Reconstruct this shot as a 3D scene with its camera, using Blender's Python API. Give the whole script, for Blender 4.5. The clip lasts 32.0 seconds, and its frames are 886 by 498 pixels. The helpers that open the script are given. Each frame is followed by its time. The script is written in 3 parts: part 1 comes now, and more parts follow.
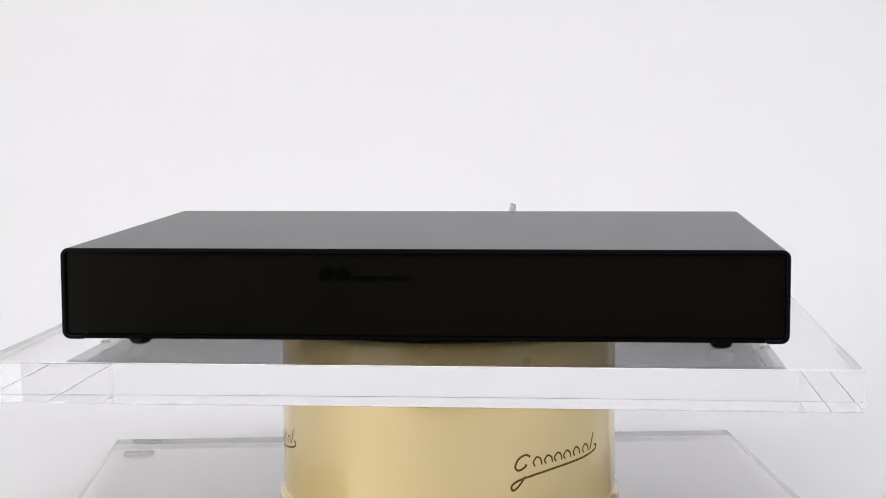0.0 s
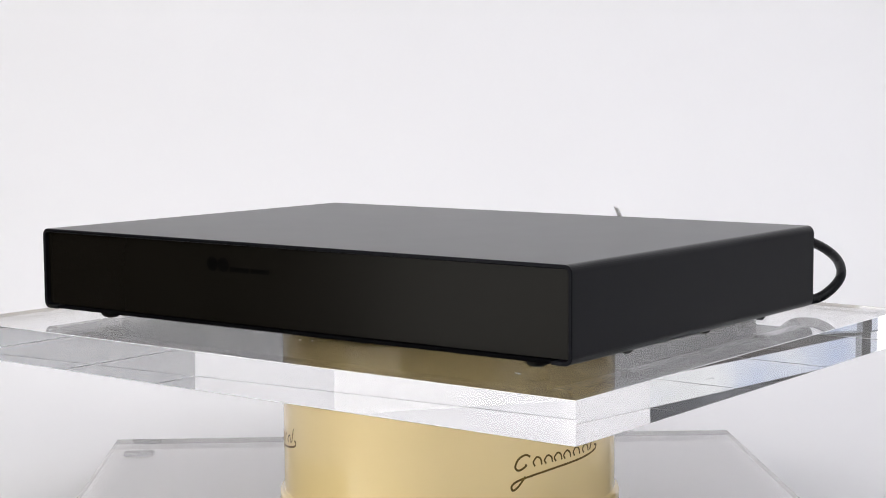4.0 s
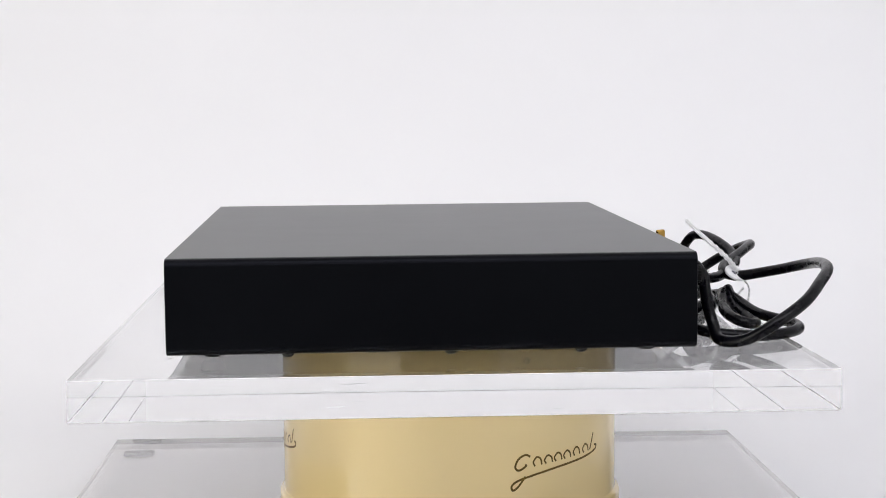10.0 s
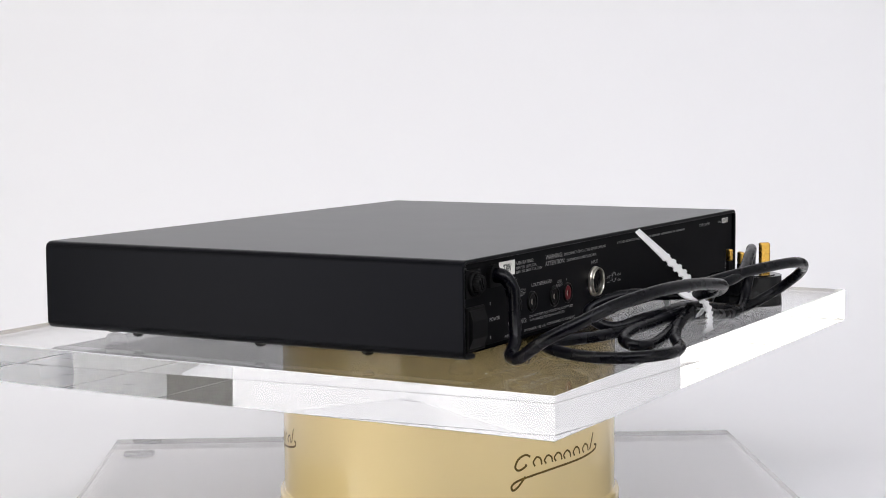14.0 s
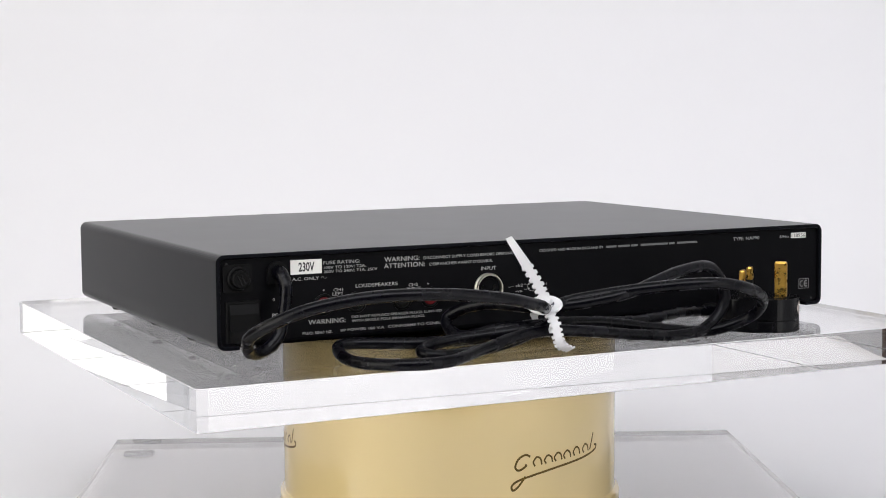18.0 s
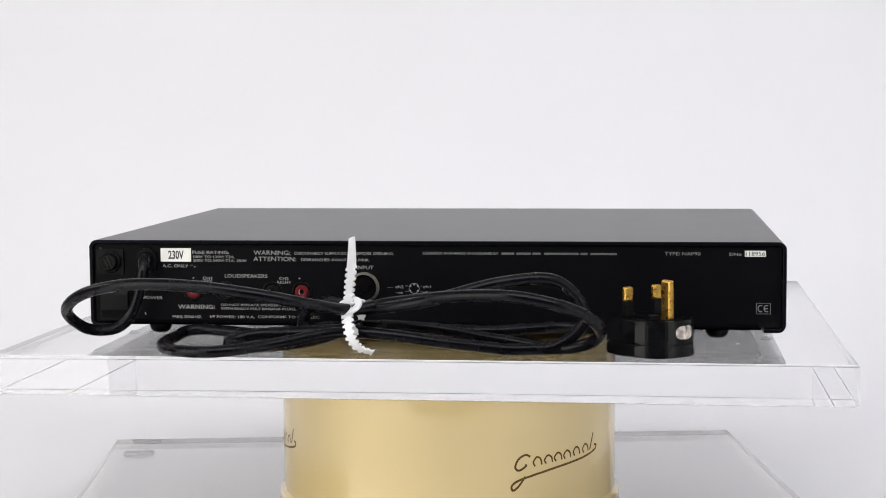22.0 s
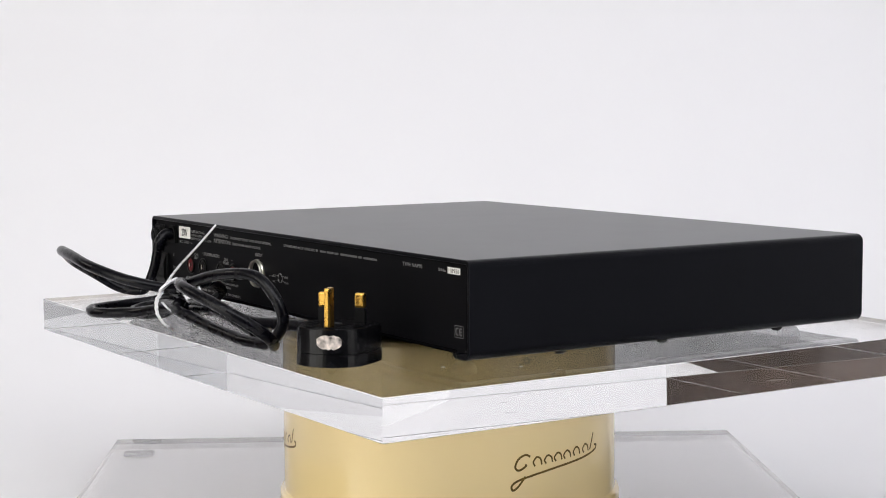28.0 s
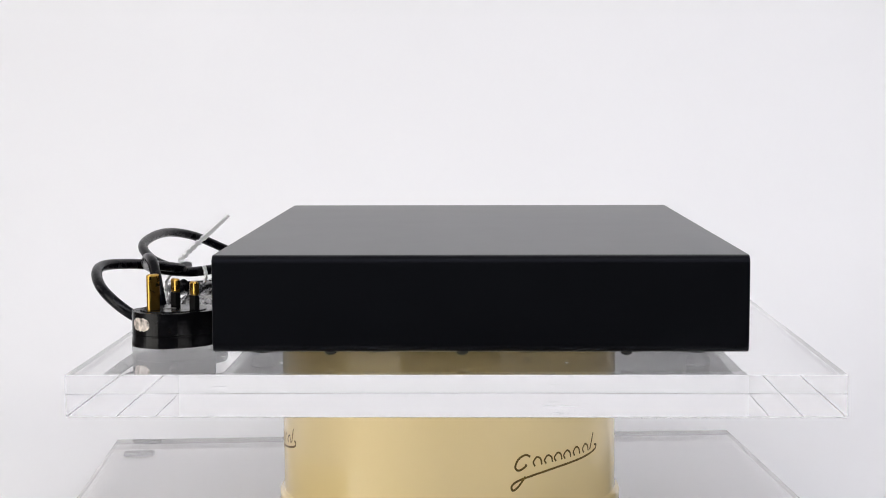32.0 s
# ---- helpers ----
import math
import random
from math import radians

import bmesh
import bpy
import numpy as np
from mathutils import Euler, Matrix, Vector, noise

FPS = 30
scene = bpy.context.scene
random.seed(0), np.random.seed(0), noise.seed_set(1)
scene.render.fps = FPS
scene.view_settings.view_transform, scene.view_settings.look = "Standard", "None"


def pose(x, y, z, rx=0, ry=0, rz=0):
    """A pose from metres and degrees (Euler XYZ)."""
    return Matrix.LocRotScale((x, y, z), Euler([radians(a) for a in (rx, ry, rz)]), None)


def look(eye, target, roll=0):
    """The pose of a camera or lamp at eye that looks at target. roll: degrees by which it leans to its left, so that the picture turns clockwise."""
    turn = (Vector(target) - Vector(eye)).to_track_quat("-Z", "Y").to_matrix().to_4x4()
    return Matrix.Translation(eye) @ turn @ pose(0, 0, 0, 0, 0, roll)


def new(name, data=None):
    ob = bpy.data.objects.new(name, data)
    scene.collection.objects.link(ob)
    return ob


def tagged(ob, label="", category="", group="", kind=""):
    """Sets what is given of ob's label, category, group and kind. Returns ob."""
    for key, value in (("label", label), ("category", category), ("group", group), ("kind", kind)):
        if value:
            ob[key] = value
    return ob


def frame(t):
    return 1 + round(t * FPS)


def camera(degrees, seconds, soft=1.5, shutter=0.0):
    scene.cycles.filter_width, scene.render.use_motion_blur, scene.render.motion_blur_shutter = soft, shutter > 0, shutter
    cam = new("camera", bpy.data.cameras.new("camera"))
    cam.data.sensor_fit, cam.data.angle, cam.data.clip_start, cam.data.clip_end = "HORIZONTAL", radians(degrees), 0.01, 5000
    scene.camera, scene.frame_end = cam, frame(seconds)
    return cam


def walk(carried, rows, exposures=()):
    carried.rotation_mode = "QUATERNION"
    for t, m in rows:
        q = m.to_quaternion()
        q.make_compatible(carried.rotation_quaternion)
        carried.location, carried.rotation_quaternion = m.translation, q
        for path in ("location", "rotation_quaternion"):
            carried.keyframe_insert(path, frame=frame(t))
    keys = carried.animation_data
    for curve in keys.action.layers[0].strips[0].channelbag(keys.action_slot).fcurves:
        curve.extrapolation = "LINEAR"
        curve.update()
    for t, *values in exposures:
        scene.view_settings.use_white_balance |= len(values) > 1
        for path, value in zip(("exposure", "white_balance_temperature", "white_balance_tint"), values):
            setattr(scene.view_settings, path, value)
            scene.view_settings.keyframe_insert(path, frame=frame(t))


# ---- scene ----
cam = camera(29.83, 32.0, soft=0.98)
TABLE = 0.80                     # top of the paper-covered table
LOW_TOP = TABLE + 0.003 + 0.0235  # top of the lower acrylic plate
PLATE_T = 0.0235                 # acrylic thickness
DRUM_H = 0.1065
DECK = LOW_TOP + DRUM_H + PLATE_T  # top of the turning plate


def cam_pose(d, h, yaw, pitch, roll):
    """A camera d metres before the axis and h above the deck, radians; pitch up, yaw to the right."""
    m = Euler((math.pi / 2 + pitch, 0.0, -yaw)).to_matrix().to_4x4()
    return Matrix.Translation((0, -d, DECK + h)) @ m @ Matrix.Rotation(roll, 4, "Z")


CAM = cam_pose(1.1490, 0.1531, -0.003178, -0.093696, -0.00603)
walk(cam, [(0.0, CAM), (32.0, CAM)])
scene.view_settings.exposure = 0.0
scene.cycles.max_bounces, scene.cycles.glossy_bounces, scene.cycles.transmission_bounces = 20, 14, 20  # light runs far inside the clear plates

# turn of the plate about the vertical axis, one angle a second from 0 to 32 s
TURN = (-4.47, -12.64, -20.88, -28.99, -37.05, -45.1, -53.25, -61.9, -70.27, -78.6, -86.5,
        -94.55, -102.79, -111.07, -119.5, -128.0, -136.4, -144.89, -153.23, -161.5, -169.9, -178.48,
        -186.9, -195.24, -203.52, -211.84, -220.13, -228.49, -236.98, -245.52, -253.96, -262.55, -270.99)


def turning(thing, local):
    """Key a thing that rides on the turning plate; local is its pose on the plate at rest."""
    rows = []
    for i in range(len(TURN)):
        rows.append((float(i), Matrix.Translation((0, 0, DECK)) @ Matrix.Rotation(radians(TURN[i]), 4, "Z") @ local))
    walk(thing, rows)


# ---- world and light ----
world = bpy.data.worlds.new("world")
scene.world = world
world.use_nodes = True
world.node_tree.nodes["Background"].inputs[0].default_value = (0.9, 0.95, 1.0, 1)
world.node_tree.nodes["Background"].inputs[1].default_value = 0.3


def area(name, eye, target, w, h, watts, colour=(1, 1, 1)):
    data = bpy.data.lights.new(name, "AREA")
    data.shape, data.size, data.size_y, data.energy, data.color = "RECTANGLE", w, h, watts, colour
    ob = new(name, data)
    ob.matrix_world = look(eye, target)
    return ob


TINT = (0.988, 0.986, 1.040)
area("overhead_softbox_light", (0.06, -1.40, 2.46), (0.06, 0.62, 1.08), 2.5, 1.1, 38.6, TINT)
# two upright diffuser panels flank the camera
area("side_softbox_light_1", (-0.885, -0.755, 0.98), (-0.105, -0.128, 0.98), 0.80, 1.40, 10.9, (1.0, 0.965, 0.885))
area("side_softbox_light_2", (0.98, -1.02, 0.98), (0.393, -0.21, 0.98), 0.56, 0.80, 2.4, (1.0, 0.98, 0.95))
# unseen lamp, added to brighten the far west end of the room
area("west_fill_light", (-3.6, 0.6, 2.66), (-3.6, 0.6, 0.0), 1.2, 1.2, 30, (1.0, 0.93, 0.84))


# ---- materials ----
def mat(name, base, rough=0.5, metal=0.0, **kw):
    m = bpy.data.materials.new(name)
    m.use_nodes = True
    b = m.node_tree.nodes["Principled BSDF"]
    b.inputs["Base Color"].default_value = (*base, 1)
    b.inputs["Roughness"].default_value = rough
    b.inputs["Metallic"].default_value = metal
    for k, v in kw.items():
        b.inputs[k.replace("_", " ")].default_value = v
    return m


def node(m, kind, **kw):
    n = m.node_tree.nodes.new(kind)
    for k, v in kw.items():
        n.inputs[k].default_value = v
    return n


def vary(m, scale, amount, base=None, stretch=(1, 1, 1), bump=0.0, bump_scale=None, rough=0.0, detail=4.0):
    """Two scales of variation: colour and roughness mottling, and a fine bump, in object space."""
    t = m.node_tree
    b = t.nodes["Principled BSDF"]
    co = t.nodes.new("ShaderNodeTexCoord")
    mp = t.nodes.new("ShaderNodeMapping")
    mp.inputs["Scale"].default_value = stretch
    t.links.new(co.outputs["Object"], mp.inputs["Vector"])
    n1 = node(m, "ShaderNodeTexNoise", Scale=scale, Detail=detail)
    t.links.new(mp.outputs[0], n1.inputs["Vector"])
    if amount:
        c = b.inputs["Base Color"].default_value[:3]
        ramp = t.nodes.new("ShaderNodeValToRGB")
        ramp.color_ramp.elements[0].position, ramp.color_ramp.elements[1].position = 0.3, 0.7
        ramp.color_ramp.elements[0].color = (*[x * (1 - amount) for x in c], 1)
        ramp.color_ramp.elements[1].color = (*[min(1, x * (1 + amount)) for x in c], 1)
        t.links.new(n1.outputs["Fac"], ramp.inputs["Fac"])
        t.links.new(ramp.outputs[0], b.inputs["Base Color"])
    if rough:
        r0 = b.inputs["Roughness"].default_value
        mr = t.nodes.new("ShaderNodeMapRange")
        mr.inputs["From Min"].default_value, mr.inputs["From Max"].default_value = 0.3, 0.7
        mr.inputs["To Min"].default_value, mr.inputs["To Max"].default_value = max(0, r0 - rough), r0 + rough
        t.links.new(n1.outputs["Fac"], mr.inputs["Value"])
        t.links.new(mr.outputs[0], b.inputs["Roughness"])
    if bump:
        n2 = node(m, "ShaderNodeTexNoise", Scale=bump_scale or scale * 8, Detail=3.0)
        t.links.new(mp.outputs[0], n2.inputs["Vector"])
        bp = node(m, "ShaderNodeBump", Strength=bump, Distance=0.00004)
        t.links.new(n2.outputs["Fac"], bp.inputs["Height"])
        t.links.new(bp.outputs[0], b.inputs["Normal"])
    return m


def clear(name, tint):
    """Polished clear acrylic."""
    m = bpy.data.materials.new(name)
    m.use_nodes = True
    t = m.node_tree
    t.nodes.remove(t.nodes["Principled BSDF"])
    g = node(m, "ShaderNodeBsdfGlass", Roughness=0.0, IOR=1.49)
    g.inputs["Color"].default_value = (*tint, 1)
    t.links.new(g.outputs[0], t.nodes["Material Output"].inputs["Surface"])
    return m


def low_angle_mirror(name, ior):
    """A clear sheet, too thin to bend light, that mirrors at a low angle."""
    m = bpy.data.materials.new(name)
    m.use_nodes = True
    t = m.node_tree
    t.nodes.remove(t.nodes["Principled BSDF"])
    mix = t.nodes.new("ShaderNodeMixShader")
    t.links.new(node(m, "ShaderNodeFresnel", IOR=ior).outputs[0], mix.inputs[0])
    t.links.new(t.nodes.new("ShaderNodeBsdfTransparent").outputs[0], mix.inputs[1])
    t.links.new(node(m, "ShaderNodeBsdfGlossy", Roughness=0.0).outputs[0], mix.inputs[2])
    t.links.new(mix.outputs[0], t.nodes["Material Output"].inputs["Surface"])
    return m


def cloudy(name):
    """Glowing pale sky with soft clouds, seen outside a window."""
    m = bpy.data.materials.new(name)
    m.use_nodes = True
    t = m.node_tree
    t.nodes.remove(t.nodes["Principled BSDF"])
    co = t.nodes.new("ShaderNodeTexCoord")
    n = node(m, "ShaderNodeTexNoise", Scale=1.6, Detail=5.0)
    ramp = t.nodes.new("ShaderNodeValToRGB")
    ramp.color_ramp.elements[0].position, ramp.color_ramp.elements[1].position = 0.40, 0.58
    ramp.color_ramp.elements[0].color, ramp.color_ramp.elements[1].color = (0.48, 0.57, 0.80, 1), (0.92, 0.93, 0.95, 1)
    e = node(m, "ShaderNodeEmission", Strength=0.9)
    t.links.new(co.outputs["Object"], n.inputs["Vector"])
    t.links.new(n.outputs["Fac"], ramp.inputs["Fac"])
    t.links.new(ramp.outputs[0], e.inputs["Color"])
    t.links.new(e.outputs[0], t.nodes["Material Output"].inputs["Surface"])
    return m


M_SKY = cloudy("cloudy_sky")
M_PAPER = vary(mat("white_paper", (0.85, 0.845, 0.86), 0.85), 3, 0.012, bump=0.15, bump_scale=900)
M_WALL = vary(mat("wall_paint", (0.07, 0.064, 0.062), 0.8), 1.5, 0.05, bump=0.2, bump_scale=300)
M_CEIL = vary(mat("ceiling_paint", (0.80, 0.80, 0.79), 0.85), 1.5, 0.03, bump=0.2, bump_scale=200)
M_SIDE = vary(mat("side_wall_paint", (0.80, 0.81, 0.83), 0.8), 1.5, 0.04, bump=0.2, bump_scale=300)
M_FLOOR = vary(mat("floor_covering", (0.09, 0.085, 0.08), 0.5), 2, 0.1, bump=0.1)
M_WOOD = vary(mat("brown_wood", (0.20, 0.135, 0.105), 0.45), 3, 0.3, stretch=(1, 6, 0.4), bump=0.1, bump_scale=40)
M_CASE = vary(mat("black_case_paint", (0.0036, 0.0039, 0.0049), 0.29, Specular_IOR_Level=0.25, Specular_Tint=(0.14, 0.14, 0.185, 1)), 25, 0.08, rough=0.004)
M_CASE_IN = mat("case_edge", (0.003, 0.003, 0.0035), 0.8, Specular_IOR_Level=0.0)
M_FRONT = vary(mat("smoked_front_panel", (0.0046, 0.0040, 0.0030), 0.20, Specular_IOR_Level=0.072), 14, 0.1, rough=0.01)
# black of socket rings and seams, also painted-in shade for holes and slots
M_DEEP_BLACK = mat("black_fitting_and_hole_shade", (0.0010, 0.0010, 0.0010), 0.3, Specular_IOR_Level=0.1)
M_MARK = mat("dull_mark_print", (0.0014, 0.0014, 0.0013), 0.25, Specular_IOR_Level=0.025)
M_BACK = vary(mat("black_rear_panel", (0.0034, 0.0034, 0.0042), 0.42, Specular_IOR_Level=0.045), 30, 0.12, rough=0.01)
M_INK = vary(mat("white_print", (0.36, 0.36, 0.356), 0.40, 0.55, Specular_IOR_Level=0.2), 900, 0.12)
M_INK_THIN = vary(mat("thin_white_print", (0.17, 0.17, 0.168), 0.40, 0.55, Specular_IOR_Level=0.2), 2200, 0.5)
M_WHITE = vary(mat("white_label", (0.82, 0.81, 0.76), 0.45), 120, 0.04)
M_BLACKINK = mat("black_print", (0.02, 0.02, 0.02), 0.5)
M_RUBBER = vary(mat("black_rubber", (0.0032, 0.0032, 0.0034), 0.5, Specular_IOR_Level=0.12), 60, 0.2, bump=0.2)
M_CORD = vary(mat("black_cord", (0.0014, 0.0014, 0.0028), 0.27, Specular_IOR_Level=0.17), 90, 0.15, bump=0.15, bump_scale=700, rough=0.03)
M_PLUG = vary(mat("black_plug_plastic", (0.0040, 0.0040, 0.0048), 0.20, Specular_IOR_Level=0.17), 70, 0.2, rough=0.06, bump=0.06, bump_scale=500)
M_SCUFF = vary(mat("white_scuffed_label", (0.42, 0.37, 0.33), 0.7), 260, 0.85, bump=0.4, bump_scale=900)
M_BRASS = vary(mat("brass", (0.52, 0.31, 0.066), 0.30, 1.0), 200, 0.15, rough=0.08)
M_NICKEL = vary(mat("nickel", (0.58, 0.55, 0.48), 0.30, 1.0), 120, 0.1, rough=0.05)
M_STEEL = vary(mat("dark_screw_steel", (0.05, 0.05, 0.05), 0.35, 1.0), 200, 0.2)
M_RED = vary(mat("red_plastic", (0.10, 0.004, 0.007), 0.4, Specular_IOR_Level=0.2), 100, 0.15)
M_TIE = vary(mat("white_nylon", (0.88, 0.88, 0.89), 0.42, Transmission_Weight=0.2, IOR=1.3), 150, 0.04, bump=0.3)
M_TAIL = vary(mat("thin_white_nylon", (0.95, 0.95, 0.955), 0.6, Transmission_Weight=0.6, IOR=1.2), 150, 0.03)
M_DRUM = vary(mat("champagne_gold_metal", (0.92, 0.72, 0.345), 0.46, 0.16, Specular_IOR_Level=0.1, Coat_Weight=1.0, Coat_IOR=1.62, Coat_Roughness=0.07), 6, 0.02, stretch=(1, 1, 0.3), rough=0.03)
M_DRUM_PRINT = vary(mat("brown_gold_print", (0.15, 0.095, 0.022), 0.5, 0.0, Specular_IOR_Level=0.1), 60, 0.25)
M_GREY = vary(mat("grey_rubber_and_slot_shade", (0.09, 0.09, 0.115), 0.7), 90, 0.1)
M_DUST = mat("dust_speck", (0.16, 0.15, 0.13), 0.9)
M_ACRYLIC_LOW = clear("clear_acrylic_base", (0.992, 0.988, 0.988))
# for the added sheet that deepens the mirror images in the turning plate
M_ADDED_MIRROR = low_angle_mirror("added_clear_mirror", 1.7)
M_ACRYLIC = clear("clear_acrylic", (0.995, 0.995, 0.996))
M_ARRIS = mat("frosted_arris", (0.90, 0.90, 0.91), 0.7, Transmission_Weight=0.15, IOR=1.3)
M_SCRATCH = mat("scratch", (0.30, 0.30, 0.31), 0.7)
M_SMEAR = mat("pale_smear", (0.62, 0.62, 0.62), 0.8)
M_DROP = mat("dried_droplet", (0.32, 0.31, 0.30), 0.35)
M_STAND = vary(mat("table_frame_paint", (0.70, 0.70, 0.70), 0.5), 10, 0.05)


# ---- mesh helpers ----
def finish(name, bm, material, smooth=False):
    me = bpy.data.meshes.new(name)
    bmesh.ops.recalc_face_normals(bm, faces=bm.faces)
    for f in bm.faces:
        f.smooth = smooth
    bm.to_mesh(me)
    bm.free()
    me.materials.append(material)
    return me


def part(name, bm, material, parent, label="", smooth=False):
    ob = new(name, bm if isinstance(bm, bpy.types.Mesh) else finish(name, bm, material, smooth))
    ob.parent = parent
    if label:
        ob["label"] = label
    return ob


def thing(name, label, category, group="", kind=""):
    return tagged(new(name), label, category, group, kind)


def box(bm, lo, hi, bevel=0.0, seg=2):
    lo, hi = Vector(lo), Vector(hi)
    m = Matrix.Translation((lo + hi) / 2) @ Matrix.Diagonal((*(hi - lo), 1))
    made = bmesh.ops.create_cube(bm, size=1, matrix=m)["verts"]
    if bevel:
        edges = list({e for v in made for e in v.link_edges})
        bmesh.ops.bevel(bm, geom=edges, offset=bevel, segments=seg, profile=0.5, affect="EDGES")
    return bm


def boxed(lo, hi, bevel=0.0, seg=2):
    return box(bmesh.new(), lo, hi, bevel, seg)


def lathe(bm, profile, m=None, steps=32):
    """Turn a profile of (radius, height) about z, then place it by m."""
    m = m or Matrix()
    rings = []
    for r, z in profile:
        if r < 1e-6:
            rings.append([bm.verts.new(m @ Vector((0, 0, z)))])
        else:
            rings.append([bm.verts.new(m @ Vector((r * math.cos(2 * math.pi * k / steps), r * math.sin(2 * math.pi * k / steps), z))) for k in range(steps)])
    for a, b in zip(rings, rings[1:]):
        for k in range(steps):
            j = (k + 1) % steps
            vs = [a[k % len(a)], a[j % len(a)], b[j % len(b)], b[k % len(b)]]
            vs = list(dict.fromkeys(vs))
            if len(vs) > 2:
                bm.faces.new(vs)
    return bm


def prism(bm, outline, depth, m=None):
    """Extrude a closed outline of (x, y) by depth along z, then place it by m."""
    m = m or Matrix()
    a = [bm.verts.new(m @ Vector((x, y, 0))) for x, y in outline]
    b = [bm.verts.new(m @ Vector((x, y, depth))) for x, y in outline]
    bm.faces.new(a[::-1])
    bm.faces.new(b)
    n = len(a)
    for k in range(n):
        bm.faces.new((a[k], a[(k + 1) % n], b[(k + 1) % n], b[k]))
    return bm


def round_outline(w, h, r, seg=6):
    pts = []
    for cx, cy, a0 in ((w / 2 - r, h / 2 - r, 0), (-w / 2 + r, h / 2 - r, 90), (-w / 2 + r, -h / 2 + r, 180), (w / 2 - r, -h / 2 + r, 270)):
        for k in range(seg + 1):
            a = radians(a0 + 90 * k / seg)
            pts.append((cx + r * math.cos(a), cy + r * math.sin(a)))
    return pts


def spline(points, per=10):
    """A smooth line through the points (centripetal-like Catmull-Rom)."""
    pts = [Vector(p) for p in points]
    pts = [pts[0] * 2 - pts[1]] + pts + [pts[-1] * 2 - pts[-2]]
    out = []
    for i in range(1, len(pts) - 2):
        p0, p1, p2, p3 = pts[i - 1:i + 3]
        for k in range(per):
            u = k / per
            out.append(0.5 * (2 * p1 + (p2 - p0) * u + (2 * p0 - 5 * p1 + 4 * p2 - p3) * u * u + (3 * p1 - p0 - 3 * p2 + p3) * u ** 3))
    out.append(pts[-2])
    return out


def tube(bm, line, radius, steps=14, cap=True):
    """Sweep a circle along a line; radius may be a number or one number a point."""
    line = [Vector(p) for p in line]
    up = Vector((0, 0, 1))
    rings = []
    n = len(line)
    tan = (line[1] - line[0]).normalized()
    side = tan.cross(up)
    side = (side if side.length > 0.1 else tan.cross(Vector((1, 0, 0)))).normalized()
    for i in range(n):
        tan = (line[min(i + 1, n - 1)] - line[max(i - 1, 0)]).normalized()
        side = (side - tan * side.dot(tan)).normalized()
        nor = tan.cross(side)
        r = radius if isinstance(radius, float) else radius[i]
        rings.append([bm.verts.new(line[i] + r * (math.cos(2 * math.pi * k / steps) * side + math.sin(2 * math.pi * k / steps) * nor)) for k in range(steps)])
    for a, b in zip(rings, rings[1:]):
        for k in range(steps):
            j = (k + 1) % steps
            bm.faces.new((a[k], a[j], b[j], b[k]))
    if cap:
        bm.faces.new(rings[0][::-1])
        bm.faces.new(rings[-1])
    return bm


def lettering(text, parent, x, z, height, width, y, material, name="lettering", bold=0.0, flip=True):
    """Flat letters on an upright panel: left end x, baseline z, cap height and total width in metres.
    flip: read from behind (+y side)."""
    cu = bpy.data.curves.new(name, "FONT")
    cu.body, cu.size, cu.resolution_u, cu.offset = text, 1.0, 3, bold
    ob = bpy.data.objects.new(name, cu)
    scene.collection.objects.link(ob)
    bpy.context.view_layer.update()
    me = bpy.data.meshes.new_from_object(ob.evaluated_get(bpy.context.evaluated_depsgraph_get()))
    bpy.data.objects.remove(ob)
    bpy.data.curves.remove(cu)
    xs = [v.co.x for v in me.vertices]
    lo, hi = min(xs), max(xs)
    sx = width / (hi - lo)
    sz = height / 0.69
    for v in me.vertices:
        px, pz = (v.co.x - lo) * sx, v.co.y * sz
        v.co = (x - px if flip else x + px, y, z + pz)
    me.materials.clear()
    me.materials.append(material)
    return part(name, me, material, parent)


def bar(parent, x0, x1, z0, z1, y, material, name="print_bar"):
    """A plain printed bar on an upright panel."""
    bm = bmesh.new()
    bm.faces.new([bm.verts.new(p) for p in ((x0, y, z0), (x1, y, z0), (x1, y, z1), (x0, y, z1))])
    return part(name, bm, material, parent)


TO_BACK = Matrix.Rotation(radians(-90), 4, "X")  # z becomes +y


